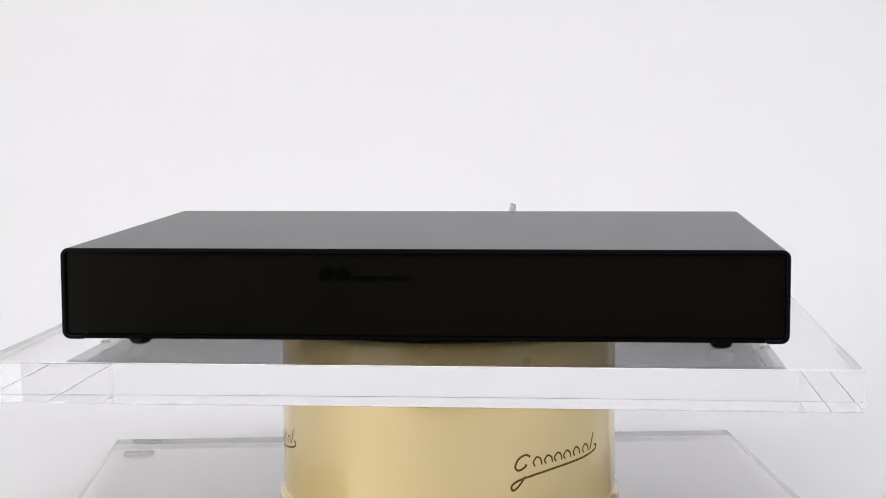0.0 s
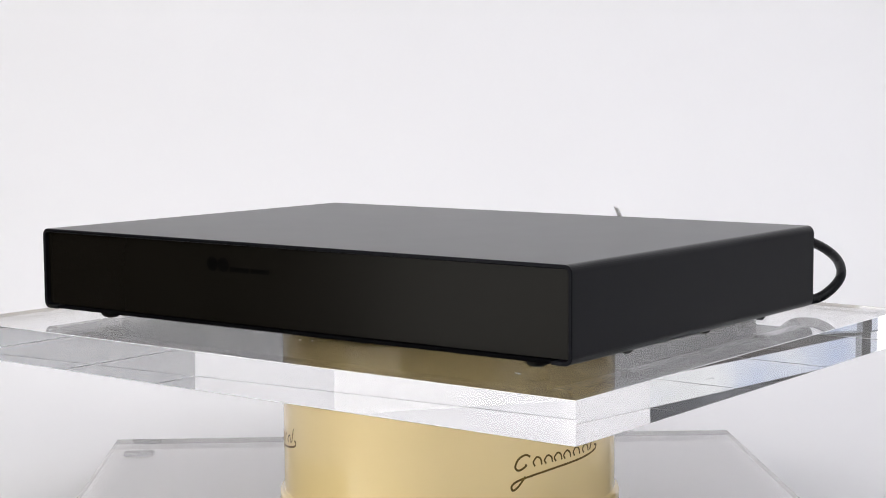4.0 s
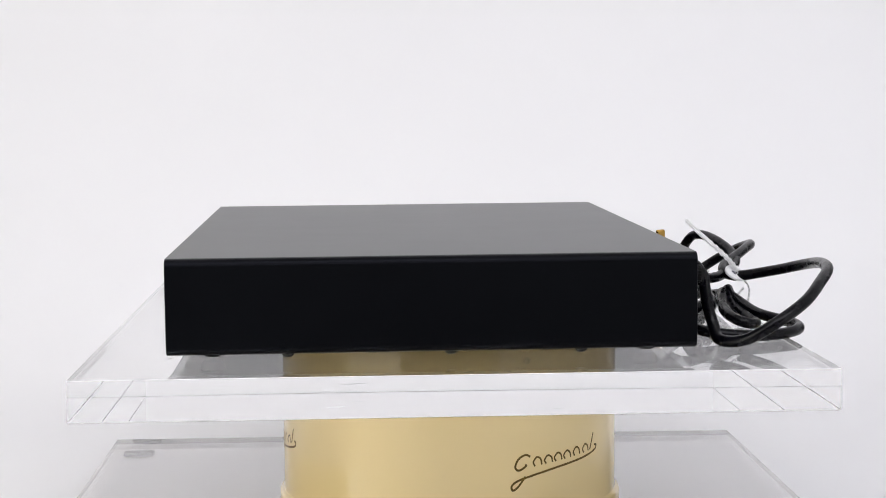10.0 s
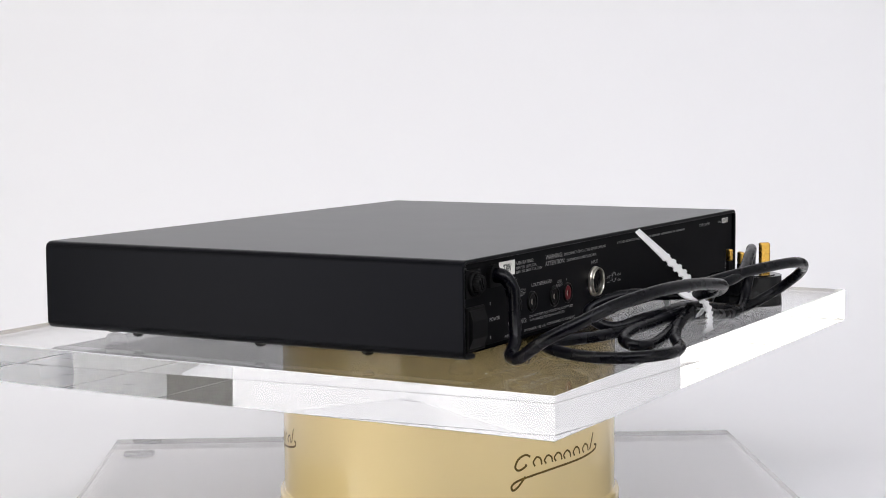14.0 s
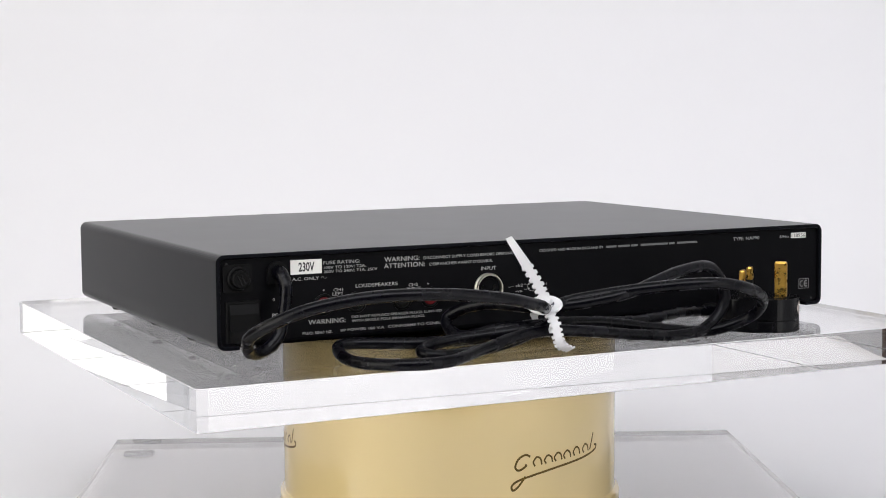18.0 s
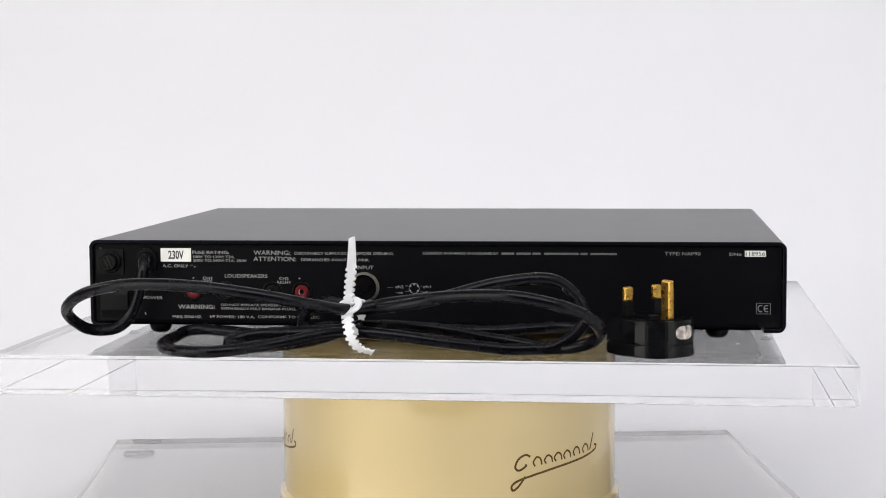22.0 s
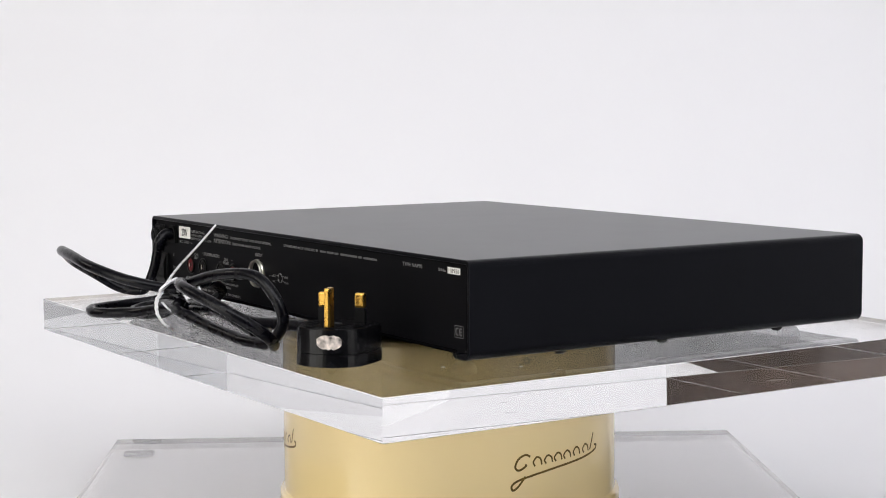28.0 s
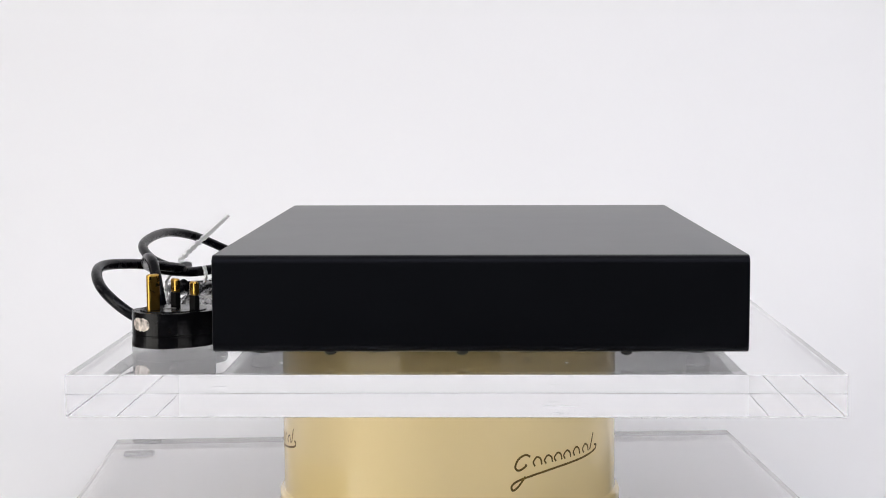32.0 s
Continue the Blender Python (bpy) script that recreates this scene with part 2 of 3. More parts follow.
# ---- the room ----
def build_room():
    """A plain room that closes the place round the table: a white wall stub behind it, brown wood at the far west end."""
    x0, x1, y0, y1, h = -5.2, 3.2, -4.2, 2.6, 2.75
    tagged(new("floor", finish("floor", boxed((x0, y0, -0.12), (x1, y1, 0)), M_FLOOR)), "plain dark floor", "floor", kind="structure")
    tagged(new("ceiling", finish("ceiling", boxed((x0, y0, h), (x1, y1, h + 0.12)), M_CEIL)), "plain white painted ceiling", "ceiling", kind="structure")
    for n, lo, hi, m, label in (
            ("wall_north", (x0 - 0.12, y1, -0.12), (x1 + 0.12, y1 + 0.12, h + 0.12), M_WALL, "plain grey-brown painted wall"),
            ("wall_south", (x0 - 0.12, y0 - 0.12, -0.12), (x1 + 0.12, y0, h + 0.12), M_WALL, "plain grey-brown painted wall"),
            ("wall_east", (x1, y0, -0.12), (x1 + 0.12, y1, h + 0.12), M_WALL, "plain grey-brown painted wall"),
            ("wall_stub", (-1.62, 0.90, 0.0), (2.60, 1.02, h), M_PAPER, "plain white painted wall stub"),
            # the half-height one is an unseen screen that darkens the amplifier's side reflections
            ("dark_screen", (0.63, 0.85, 0.0), (1.446, 0.896, 1.30), M_WALL, "plain dark half-height screen beside the backdrop, added unseen to darken reflections"),
            ("wall_side", (1.45, -2.40, 0.0), (1.55, 0.896, h), M_SIDE, "plain pale grey painted side wall")):
        tagged(new(n, finish(n, boxed(lo, hi), m)), label, "wall", kind="structure")
    # the brown west wall, with a tall window through it
    ya, yb, za, zb = -3.90, -1.60, 0.06, 2.30
    west = bmesh.new()
    for lo, hi in (((x0 - 0.12, y0, -0.12), (x0, ya, h + 0.12)), ((x0 - 0.12, yb, -0.12), (x0, y1, h + 0.12)),
                   ((x0 - 0.12, ya, -0.12), (x0, yb, za)), ((x0 - 0.12, ya, zb), (x0, yb, h + 0.12))):
        box(west, lo, hi)
    tagged(new("wall_west", finish("wall_west", west, M_WOOD)), "brown wood-faced wall with a tall window", "wall", kind="structure")
    win = tagged(new("window_1"), "tall window with white bars and pale sky outside", "window", kind="structure")
    win.location = (x0 - 0.06, (ya + yb) / 2, za)
    w, t = (yb - ya) / 2, 0.05
    for lo, hi in (((-0.03, -w, 0), (0.03, -w + t, zb - za)), ((-0.03, w - t, 0), (0.03, w, zb - za)), ((-0.03, -w + t, 0), (0.03, w - t, t)),
                   ((-0.03, -w + t, zb - za - t), (0.03, w - t, zb - za)), ((-0.025, -0.02, t), (0.025, 0.02, zb - za - t))):
        part("window_frame", boxed(lo, hi), M_STAND, win)
    sky = bmesh.new()
    sky.faces.new([sky.verts.new((x0 - 0.5, y, z)) for y, z in ((ya - 0.6, za - 0.6), (yb + 0.6, za - 0.6), (yb + 0.6, zb + 0.6), (ya - 0.6, zb + 0.6))])
    tagged(new("sky_backdrop", finish("sky_backdrop", sky, M_SKY)), "pale blue cloudy sky outside the window", "backdrop", kind="structure")


def build_table():
    ob = thing("table", "plain white table under a white paper sweep", "table")
    ob.location = (0, 0, 0)
    part("tabletop", boxed((-0.72, -0.66, TABLE - 0.034), (1.42, 0.835, TABLE - 0.004), 0.003), M_STAND, ob)
    leg = finish("leg", boxed((-0.02, -0.02, 0.0), (0.02, 0.02, TABLE - 0.034), 0.002), M_STAND)
    for x in (-0.68, 1.38):
        for y in (-0.62, 0.80):
            part("leg", leg, M_STAND, ob).location = (x, y, 0)


def build_backdrop():
    """White paper that lies on the table and sweeps up behind it."""
    bm = bmesh.new()
    prof = [(-0.66, TABLE - 0.002), (-0.20, TABLE - 0.002), (0.30, TABLE - 0.002)]
    r, cy = 0.38, 0.42
    prof += [(cy + r * math.sin(radians(a)), TABLE - 0.002 + r - r * math.cos(radians(a))) for a in range(0, 91, 6)]
    prof += [(cy + r, 1.5), (cy + r, 2.3)]
    nx = 24
    grid = [[bm.verts.new((-0.72 + 1.33 * i / nx, y, z)) for i in range(nx + 1)] for y, z in prof]
    for a, b in zip(grid, grid[1:]):
        for i in range(nx):
            bm.faces.new((a[i], a[i + 1], b[i + 1], b[i]))
    ob = tagged(new("backdrop", finish("backdrop", bm, M_PAPER, True)), "seamless white paper backdrop swept up behind the table", "backdrop", kind="structure")
    sol = ob.modifiers.new("thick", "SOLIDIFY")
    sol.thickness, sol.offset = 0.002, 1


# ---- acrylic plates and drum ----
def arrised(bm):
    """Break every edge of a plate a little, the long bottom ones most."""
    for below, size in ((True, 0.00020), (False, 0.00020)):
        edges = [e for e in bm.edges if e.calc_length() > 0.1 and (e.verts[0].co.z < -PLATE_T / 2) == below]
        bmesh.ops.bevel(bm, geom=edges, offset=size, segments=1, profile=0.5, affect="EDGES")
    for f in bm.faces:
        f.material_index = 1 if f.calc_area() < 0.001 else 0
    return bm


def acrylic(name, w, d, label, material):
    """A clear plate, its top at z = 0, with polished sides and a hair-fine arris."""
    ob = thing(name, label, "acrylic plate")
    me = finish("plate", arrised(boxed((-w / 2, -d / 2, -PLATE_T), (w / 2, d / 2, 0))), material)
    me.materials.append(M_ARRIS)
    part("plate", me, material, ob)
    return ob


def speck(parent, x, y, z, r, material, name="dust_speck", sx=1.0, turn=0.0):
    """A tiny flat irregular flake."""
    bm = bmesh.new()
    n = 7
    vs = []
    for k in range(n):
        a = 2 * math.pi * k / n
        q = r * random.uniform(0.6, 1.2)
        px, py = q * math.cos(a) * sx, q * math.sin(a)
        vs.append(bm.verts.new((x + px * math.cos(turn) - py * math.sin(turn), y + px * math.sin(turn) + py * math.cos(turn), z)))
    bm.faces.new(vs)
    return part(name, bm, material, parent)


def build_lower_plate():
    ob = acrylic("lower_acrylic_plate", 0.507, 0.428, "clear acrylic base plate with polished edges on small pads", M_ACRYLIC_LOW)
    ob.matrix_world = pose(-0.0095, 0.0, LOW_TOP, 0, 0, 2.9)
    pad = finish("pad", boxed((-0.0120, -0.0055, -0.0030), (0.0120, 0.0055, -0.0002), 0.0008, 1), M_GREY)
    for x, y in ((-0.2325, 0.187),):
        part("pad", pad, M_GREY, ob, "small grey rubber pad").location = (x, y, -PLATE_T)


def build_drum():
    ob = thing("turntable_drum", "champagne-gold metal turntable drum with dark script print", "turntable")
    ob.location = (0, 0, LOW_TOP + 0.0002)
    r = 0.1155
    part("body", lathe(bmesh.new(), [(0, 0.0), (r + 0.0026, 0.0), (r + 0.0030, 0.002), (r + 0.0030, 0.0085), (r + 0.0026, 0.0098), (r + 0.0008, 0.0108), (r, 0.0116), (r, 0.0119), (r, 0.0125), (r, 0.030), (r, 0.060), (r, DRUM_H - 0.006), (r, DRUM_H - 0.0043), (r, DRUM_H - 0.004), (r - 0.0012, DRUM_H - 0.0024), (0, DRUM_H - 0.0024)], None, 128), M_DRUM, ob, smooth=True)
    part("turning_disc", lathe(bmesh.new(), [(0, DRUM_H - 0.0022), (r - 0.003, DRUM_H - 0.0022), (r - 0.003, DRUM_H - 0.0014), (0, DRUM_H - 0.0014)], None, 96), M_DRUM, ob, "gold turning disc")

    a = radians(25.3)
    m = Matrix.Translation((r * math.sin(a), -r * math.cos(a), 0.0930)) @ Matrix.Rotation(a, 4, "Z") @ Matrix.Rotation(radians(90), 4, "X")
    part("grub_screw", lathe(bmesh.new(), [(0.0012, 0.0001), (0.0014, 0.0004), (0.0022, 0.0004), (0.0023, -0.0006)], m, 16), M_STEEL, ob, "small dark grub screw")

    def on_side(s, z, lift=0.0):
        a = s / r
        return Vector(((r + lift) * math.sin(a), -(r + lift) * math.cos(a), z))

    def stroke(name, pts, width, turn):
        line = [on_side(s + turn * r, z + DRUM_H + PLATE_T, 0.00012) for s, z in [(p.x, p.y) for p in spline([Vector((*q, 0)) for q in pts], 8)]]
        bm = bmesh.new()
        rows = []
        for i in range(len(line)):
            tan = (line[min(i + 1, len(line) - 1)] - line[max(i - 1, 0)]).normalized()
            out = Vector((line[i].x, line[i].y, 0)).normalized()
            side = tan.cross(out).normalized() * width / 2
            rows.append([bm.verts.new(line[i] - side), bm.verts.new(line[i] + side)])
        for p, q in zip(rows, rows[1:]):
            bm.faces.new((p[0], p[1], q[1], q[0]))
        part(name, bm, M_DRUM_PRINT, ob, smooth=True)

    # three rounds of the same print: an underline swash and plain slanted strokes above it
    for k in range(3):
        t = radians(-120 * k)
        stroke("swash", [(0.0500, -0.0915), (0.0450, -0.0975), (0.0412, -0.0998), (0.0404, -0.0968), (0.0450, -0.0938), (0.0560, -0.0912), (0.0720, -0.0886), (0.0880, -0.0868), (0.1020, -0.0852), (0.1130, -0.0828), (0.1152, -0.0800), (0.1125, -0.0792)], 0.0014, t)
        stroke("print_stroke", [(0.0535, -0.0790), (0.0500, -0.0775), (0.0450, -0.0800), (0.0428, -0.0850), (0.0455, -0.0872), (0.0500, -0.0850), (0.0505, -0.0835)], 0.0014, t)
        for s, z, hgt in ((0.0570, -0.0855, 0.0058), (0.0655, -0.0848, 0.0052), (0.0735, -0.0843, 0.0054), (0.0815, -0.0838, 0.0052), (0.0905, -0.0832, 0.0056), (0.1000, -0.0826, 0.0054)):
            stroke("print_stroke", [(s, z), (s - 0.0012, z + hgt * 0.5), (s + 0.0014, z + hgt), (s + 0.0042, z + hgt * 0.75), (s + 0.0052, z + 0.0004)], 0.0012, t)
        stroke("print_stroke", [(0.1070, -0.0818), (0.1092, -0.0765), (0.1112, -0.0712)], 0.0013, t)


def build_added_mirror():
    """A made-up clear sheet under the turning plate that strengthens its low-angle reflections."""
    bm = bmesh.new()
    z = -PLATE_T - 0.0005
    bm.faces.new([bm.verts.new((x, y, z)) for x, y in ((-0.2515, -0.2120), (0.2515, -0.2120), (0.2515, 0.2120), (-0.2515, 0.2120))])
    part("added_mirror_sheet", bm, M_ADDED_MIRROR, platform, "unseen thin clear sheet added under the plate to strengthen its reflections")


def build_dust():
    """A few specks on the lower plate, tiny droplets under the amplifier and hair scratches on the turning plate."""
    low = bpy.data.objects["lower_acrylic_plate"]
    to_low = low.matrix_world.inverted()
    for x, y, r in ((0.1447, 0.0525, 0.0006), (0.2127, 0.1172, 0.0008), (0.1910, 0.0407, 0.0006), (0.2231, 0.0192, 0.0007), (0.1795, 0.0463, 0.0005), (0.1240, 0.0010, 0.0007), (0.1262, -0.0042, 0.0005), (0.1228, 0.0062, 0.0004)):
        p = to_low @ Vector((x, y, LOW_TOP))
        speck(low, p.x, p.y, 0.00015, r, M_DUST, sx=1.5, turn=random.uniform(0, 3))
    for x, y, r in ((-0.1890, 0.1360, 0.0013), (-0.1490, 0.0670, 0.0010), (-0.2120, 0.0990, 0.0012), (-0.2120, -0.0630, 0.0011), (0.2090, 0.1500, 0.0009)):
        speck(platform, x, y, 0.00015, r, M_DROP, "dried_droplet", 1.2, random.uniform(0, 3))
    for x, y, r, k in ((0.0020, -0.1430, 0.0006, 3.4), (0.0105, -0.1410, 0.0005, 3.0), (-0.0040, -0.2005, 0.0006, 3.6), (0.0045, -0.1990, 0.0005, 3.0), (0.1825, -0.1640, 0.0008, 4.0)):
        speck(platform, x, y, 0.00018, r, M_SMEAR, "smear", k, random.uniform(-0.5, 0.5))
    for face, s, z, length in ((0.25235, -0.1724, -0.0115, 0.0016), (0.25235, -0.1666, -0.0117, 0.0013), (0.25235, -0.0748, -0.0084, 0.0110), (0.25235, -0.0704, -0.0090, 0.0050), (0.25235, -0.0673, -0.0169, 0.0100), (0.25235, -0.0253, -0.0041, 0.0020), (0.25235, 0.0693, -0.0077, 0.0028),
                               (-0.25235, 0.0950, -0.0089, 0.0080), (-0.25235, 0.1290, -0.0065, 0.0110), (-0.25235, -0.0011, -0.0042, 0.0014), (-0.25235, -0.0576, -0.0170, 0.0190)):
        bm = bmesh.new()
        x = face + math.copysign(0.00012, face)
        n = 6
        up, dn = [], []
        for k in range(n + 1):
            q = s + length * (k / n - 0.5)
            w = 0.00016 * math.sin(math.pi * (k + 0.4) / (n + 0.8)) * random.uniform(0.5, 1.2)
            h = z + random.uniform(-0.00012, 0.00012) + 0.02 * (q - s)
            up.append(bm.verts.new((x, q, h + w)))
            dn.append(bm.verts.new((x, q, h - w)))
        for k in range(n):
            bm.faces.new((up[k], up[k + 1], dn[k + 1], dn[k]))
        part("scratch", bm, M_SCRATCH, platform)


build_room()
build_table()
build_backdrop()
build_lower_plate()
build_drum()
platform = acrylic("turning_acrylic_plate", 0.5047, 0.4257, "clear acrylic turning plate with polished bright edges", M_ACRYLIC)
build_added_mirror()
build_dust()


# ---- the amplifier ----
AW, AD, Z0, Z1 = 0.4335, 0.3025, 0.0062, 0.0614   # width, depth, underside and top of the case
BACK_Y, FRONT_Y = AD / 2 - 0.0022, -AD / 2 + 0.0030


def case_section(t, r, flange):
    """Outline (x, z) of the folded cover: a rounded tunnel with inward flanges below."""
    w, h = AW / 2, (Z1 - Z0)

    def arc(cx, cz, rad, a0, a1, n=7):
        return [(cx + rad * math.cos(radians(a0 + (a1 - a0) * k / n)), cz + rad * math.sin(radians(a0 + (a1 - a0) * k / n))) for k in range(n + 1)]
    out = [(w - flange, Z0)] + arc(w - r, Z0 + r, r, -90, 0) + arc(w - r, Z1 - r, r, 0, 90) + arc(-w + r, Z1 - r, r, 90, 180) + arc(-w + r, Z0 + r, r, 180, 270) + [(-w + flange, Z0)]
    q = r - t
    inn = [(-w + flange, Z0 + t)] + arc(-w + r, Z0 + r, q, 270, 180) + arc(-w + r, Z1 - r, q, 180, 90) + arc(w - r, Z1 - r, q, 90, 0) + arc(w - r, Z0 + r, q, 0, -90) + [(w - flange, Z0 + t)]
    return out + inn


def build_amplifier():
    amp = thing("amplifier", "slim black hi-fi power amplifier with smoked front panel", "amplifier")
    bm = prism(bmesh.new(), case_section(0.0024, 0.0050, 0.0135), AD, Matrix(((1, 0, 0, 0), (0, 0, 1, -AD / 2), (0, 1, 0, 0), (0, 0, 0, 1))))
    cover = part("cover", bm, M_CASE, amp, "satin black folded metal cover")
    bev = cover.modifiers.new("edge", "BEVEL")
    bev.width, bev.segments, bev.limit_method, bev.angle_limit = 0.0005, 2, "ANGLE", radians(50)
    part("bottom_panel", boxed((-AW / 2 + 0.0140, -AD / 2 + 0.0006, Z0 + 0.0004), (AW / 2 - 0.0140, AD / 2 - 0.010, Z0 + 0.0026), 0.0004, 1), M_CASE_IN, amp)
    part("rear_lip", boxed((-AW / 2 + 0.0160, AD / 2 - 0.0100, Z0 + 0.0026), (AW / 2 - 0.0160, AD / 2 - 0.0012, Z0 + 0.0046), 0.0004, 1), M_CASE_IN, amp)
    iw, iz0, iz1 = AW / 2 - 0.0028, Z0 + 0.0032, Z1 - 0.0028
    front = part("front_panel", prism(bmesh.new(), round_outline(2 * iw, iz1 - iz0, 0.0022), 0.003, Matrix(((1, 0, 0, 0), (0, 0, 1, FRONT_Y), (0, 1, 0, (iz0 + iz1) / 2), (0, 0, 0, 1)))), M_FRONT, amp, "smoked glossy front panel")
    back = part("back_panel", prism(bmesh.new(), round_outline(2 * iw, iz1 - iz0, 0.0022), -0.002, Matrix(((1, 0, 0, 0), (0, 0, 1, BACK_Y), (0, 1, 0, (iz0 + iz1) / 2), (0, 0, 0, 1)))), M_BACK, amp, "black rear panel with white print")
    foot = finish("foot", lathe(bmesh.new(), [(0, 0), (0.0036, 0.0002), (0.0054, 0.0010), (0.0066, 0.0025), (0.0071, 0.0045), (0.0072, Z0 + 0.001), (0, Z0 + 0.001)], None, 24), M_RUBBER, True)
    for x, y in ((-0.1750, -0.128), (0.1790, -0.128), (-0.1765, 0.128), (0.1780, 0.128)):
        part("foot", foot, M_RUBBER, amp).location = (x, y, 0)
    screw = finish("screw", lathe(bmesh.new(), [(0, -0.0022), (0.0022, -0.0020), (0.0034, -0.0008), (0.0036, 0), (0, 0)], None, 16), M_STEEL, True)
    for x in (-AW / 2 + 0.007, AW / 2 - 0.007):
        for y in (-0.083, 0.010, 0.085):
            part("screw", screw, M_STEEL, amp).location = (x, y, Z0)
    return amp, front, back


amp, front, back = build_amplifier()
YB = BACK_Y + 0.00015


# ---- rear panel ----
def rear_print():
    """White print on the rear panel: text, left end, right end, baseline, cap height."""
    ox = 0.0038
    for text, xl, xr, z, hgt in (
            ("FUSE RATING:", 0.1465, 0.1229, 0.0527, 0.0019), ("100V TO 120V: T2A.", 0.1460, 0.1191, 0.0500, 0.0016), ("200V TO 240V: T1A. 250V", 0.1461, 0.1116, 0.0476, 0.0016),
            ("A.C. ONLY", 0.1660, 0.1492, 0.0441, 0.0018),
            ("WARNING:", 0.1071, 0.0838, 0.0522, 0.0027), ("ATTENTION:", 0.1074, 0.0801, 0.0483, 0.0027),
            ("DISCONNECT SUPPLY CORD BEFORE OPENING.", 0.0810, 0.0184, 0.0524, 0.0017), ("DEBRANCHER AVANT D'OUVRIR.", 0.0770, 0.0337, 0.0484, 0.0017),
            ("LOUDSPEAKERS", 0.1259, 0.0985, 0.0378, 0.0021), ("CH1", 0.1402, 0.1341, 0.0364, 0.0018), ("LEFT", 0.1408, 0.1337, 0.0340, 0.0018),
            ("CH2", 0.0911, 0.0851, 0.0365, 0.0018), ("RIGHT", 0.0924, 0.0834, 0.0341, 0.0018), ("+", 0.1470, 0.1456, 0.0366, 0.0017), ("+", 0.0789, 0.0775, 0.0366, 0.0017),
            ("INPUT", 0.0418, 0.0313, 0.0435, 0.0022), ("POWER", 0.1787, 0.1663, 0.0237, 0.0021), ("0", 0.1783, 0.1770, 0.0330, 0.0018), ("1", 0.1780, 0.1773, 0.0139, 0.0018),
            ("WARNING:", 0.1564, 0.1327, 0.0178, 0.0027), ("DO NOT REPLACE SPEAKER PLUGS SUPPLIED", 0.1287, 0.0690, 0.0198, 0.0015), ("WITH SINGLE POLE BANANA PLUGS.", 0.1287, 0.0805, 0.0174, 0.0015),
            ("FREQ: 50/60 HZ.", 0.1601, 0.1413, 0.0120, 0.0016), ("I/P POWER: 180 V.A.", 0.1358, 0.1071, 0.0122, 0.0016), ("CONFORMS TO CENELEC", 0.1050, 0.0659, 0.0124, 0.0016),
            ("DESIGNED AND MADE IN ENGLAND BY", 0.0003, -0.0465, 0.0529, 0.0016),
            ("TYPE: NAP90", -0.1478, -0.1692, 0.0530, 0.0021), ("S/No", -0.1863, -0.1938, 0.0530, 0.0017),
            ("ch2", 0.0176, 0.0125, 0.0318, 0.0018), ("ch1", 0.0003, -0.0045, 0.0320, 0.0018), ("-ve", 0.0176, 0.0130, 0.0284, 0.0016), ("+24v", 0.0005, -0.0058, 0.0284, 0.0016)):
        lettering(text, back, xl + ox, z, hgt, xl - xr, YB, M_INK, bold=0.003)
    # maker's name and address as plain bars
    for x0, x1 in ((-0.0485, -0.0563), (-0.0575, -0.0665), (-0.0675, -0.0725), (-0.0747, -0.0957), (-0.0968, -0.1011), (-0.1029, -0.1189)):
        bar(back, x0 + ox, x1 + ox, 0.0530, 0.0543, YB, M_INK_THIN)
    bar(back, 0.0226 + ox, 0.0186 + ox, 0.0319, 0.0321, YB, M_INK, "print_line")
    # plug-pin diagram: a ring with short leads
    m = Matrix.Translation((0.0059 + ox, YB, 0.0318)) @ TO_BACK
    part("print_ring", lathe(bmesh.new(), [(0.0030, 0), (0.0033, 0)], m, 28), M_INK, back)
    for x, z in ((0.0082, 0.0332), (0.0036, 0.0332), (0.0082, 0.0302), (0.0036, 0.0302), (0.0059, 0.0342)):
        part("print_dot", lathe(bmesh.new(), [(0, 0), (0.0006, 0)], Matrix.Translation((x + ox, YB + 0.00002, z)) @ TO_BACK, 10), M_INK, back)
    for x0, x1, z in ((0.0118, 0.0094, 0.0332), (0.0024, 0.0008, 0.0332), (0.0118, 0.0094, 0.0300), (0.0024, 0.0008, 0.0300)):
        bar(back, x0 + ox, x1 + ox, z - 0.0001, z + 0.0001, YB, M_INK, "print_line")
    # mains sine sign after the voltage note
    pts = [(0.1478 + ox - 0.0034 * k / 16, 0.0450 + 0.0007 * math.sin(2 * math.pi * k / 16)) for k in range(17)]
    bm = bmesh.new()
    vs = [(bm.verts.new((x, YB, z - 0.0001)), bm.verts.new((x, YB, z + 0.0001))) for x, z in pts]
    for p, q in zip(vs, vs[1:]):
        bm.faces.new((p[0], p[1], q[1], q[0]))
    part("print_line", bm, M_INK, back)
    # conformity mark: two letters in a thin frame
    x0, x1, z0, z1 = -0.2027 + ox, -0.2113 + ox, 0.0176, 0.0243
    for a in ((x0, x1, z0, z0 + 0.00022), (x0, x1, z1 - 0.00022, z1), (x0, x0 - 0.00022, z0, z1), (x1 + 0.00022, x1, z0, z1)):
        bar(back, *a, YB, M_INK, "print_line")
    for cx, kind in ((-0.2054 + ox, "c"), (-0.2090 + ox, "e")):
        m = Matrix.Translation((cx, YB, (z0 + z1) / 2)) @ TO_BACK
        bm = bmesh.new()
        n = 18
        ring = []
        for k in range(n + 1):
            a = radians(60 + 240 * k / n)
            ring.append([bm.verts.new(m @ Vector((-math.cos(a) * q * 0.85, -math.sin(a) * q, 0))) for q in (0.0016, 0.0022)])
        for p, q in zip(ring, ring[1:]):
            bm.faces.new((p[0], p[1], q[1], q[0]))
        part("print_letter", bm, M_INK, back)
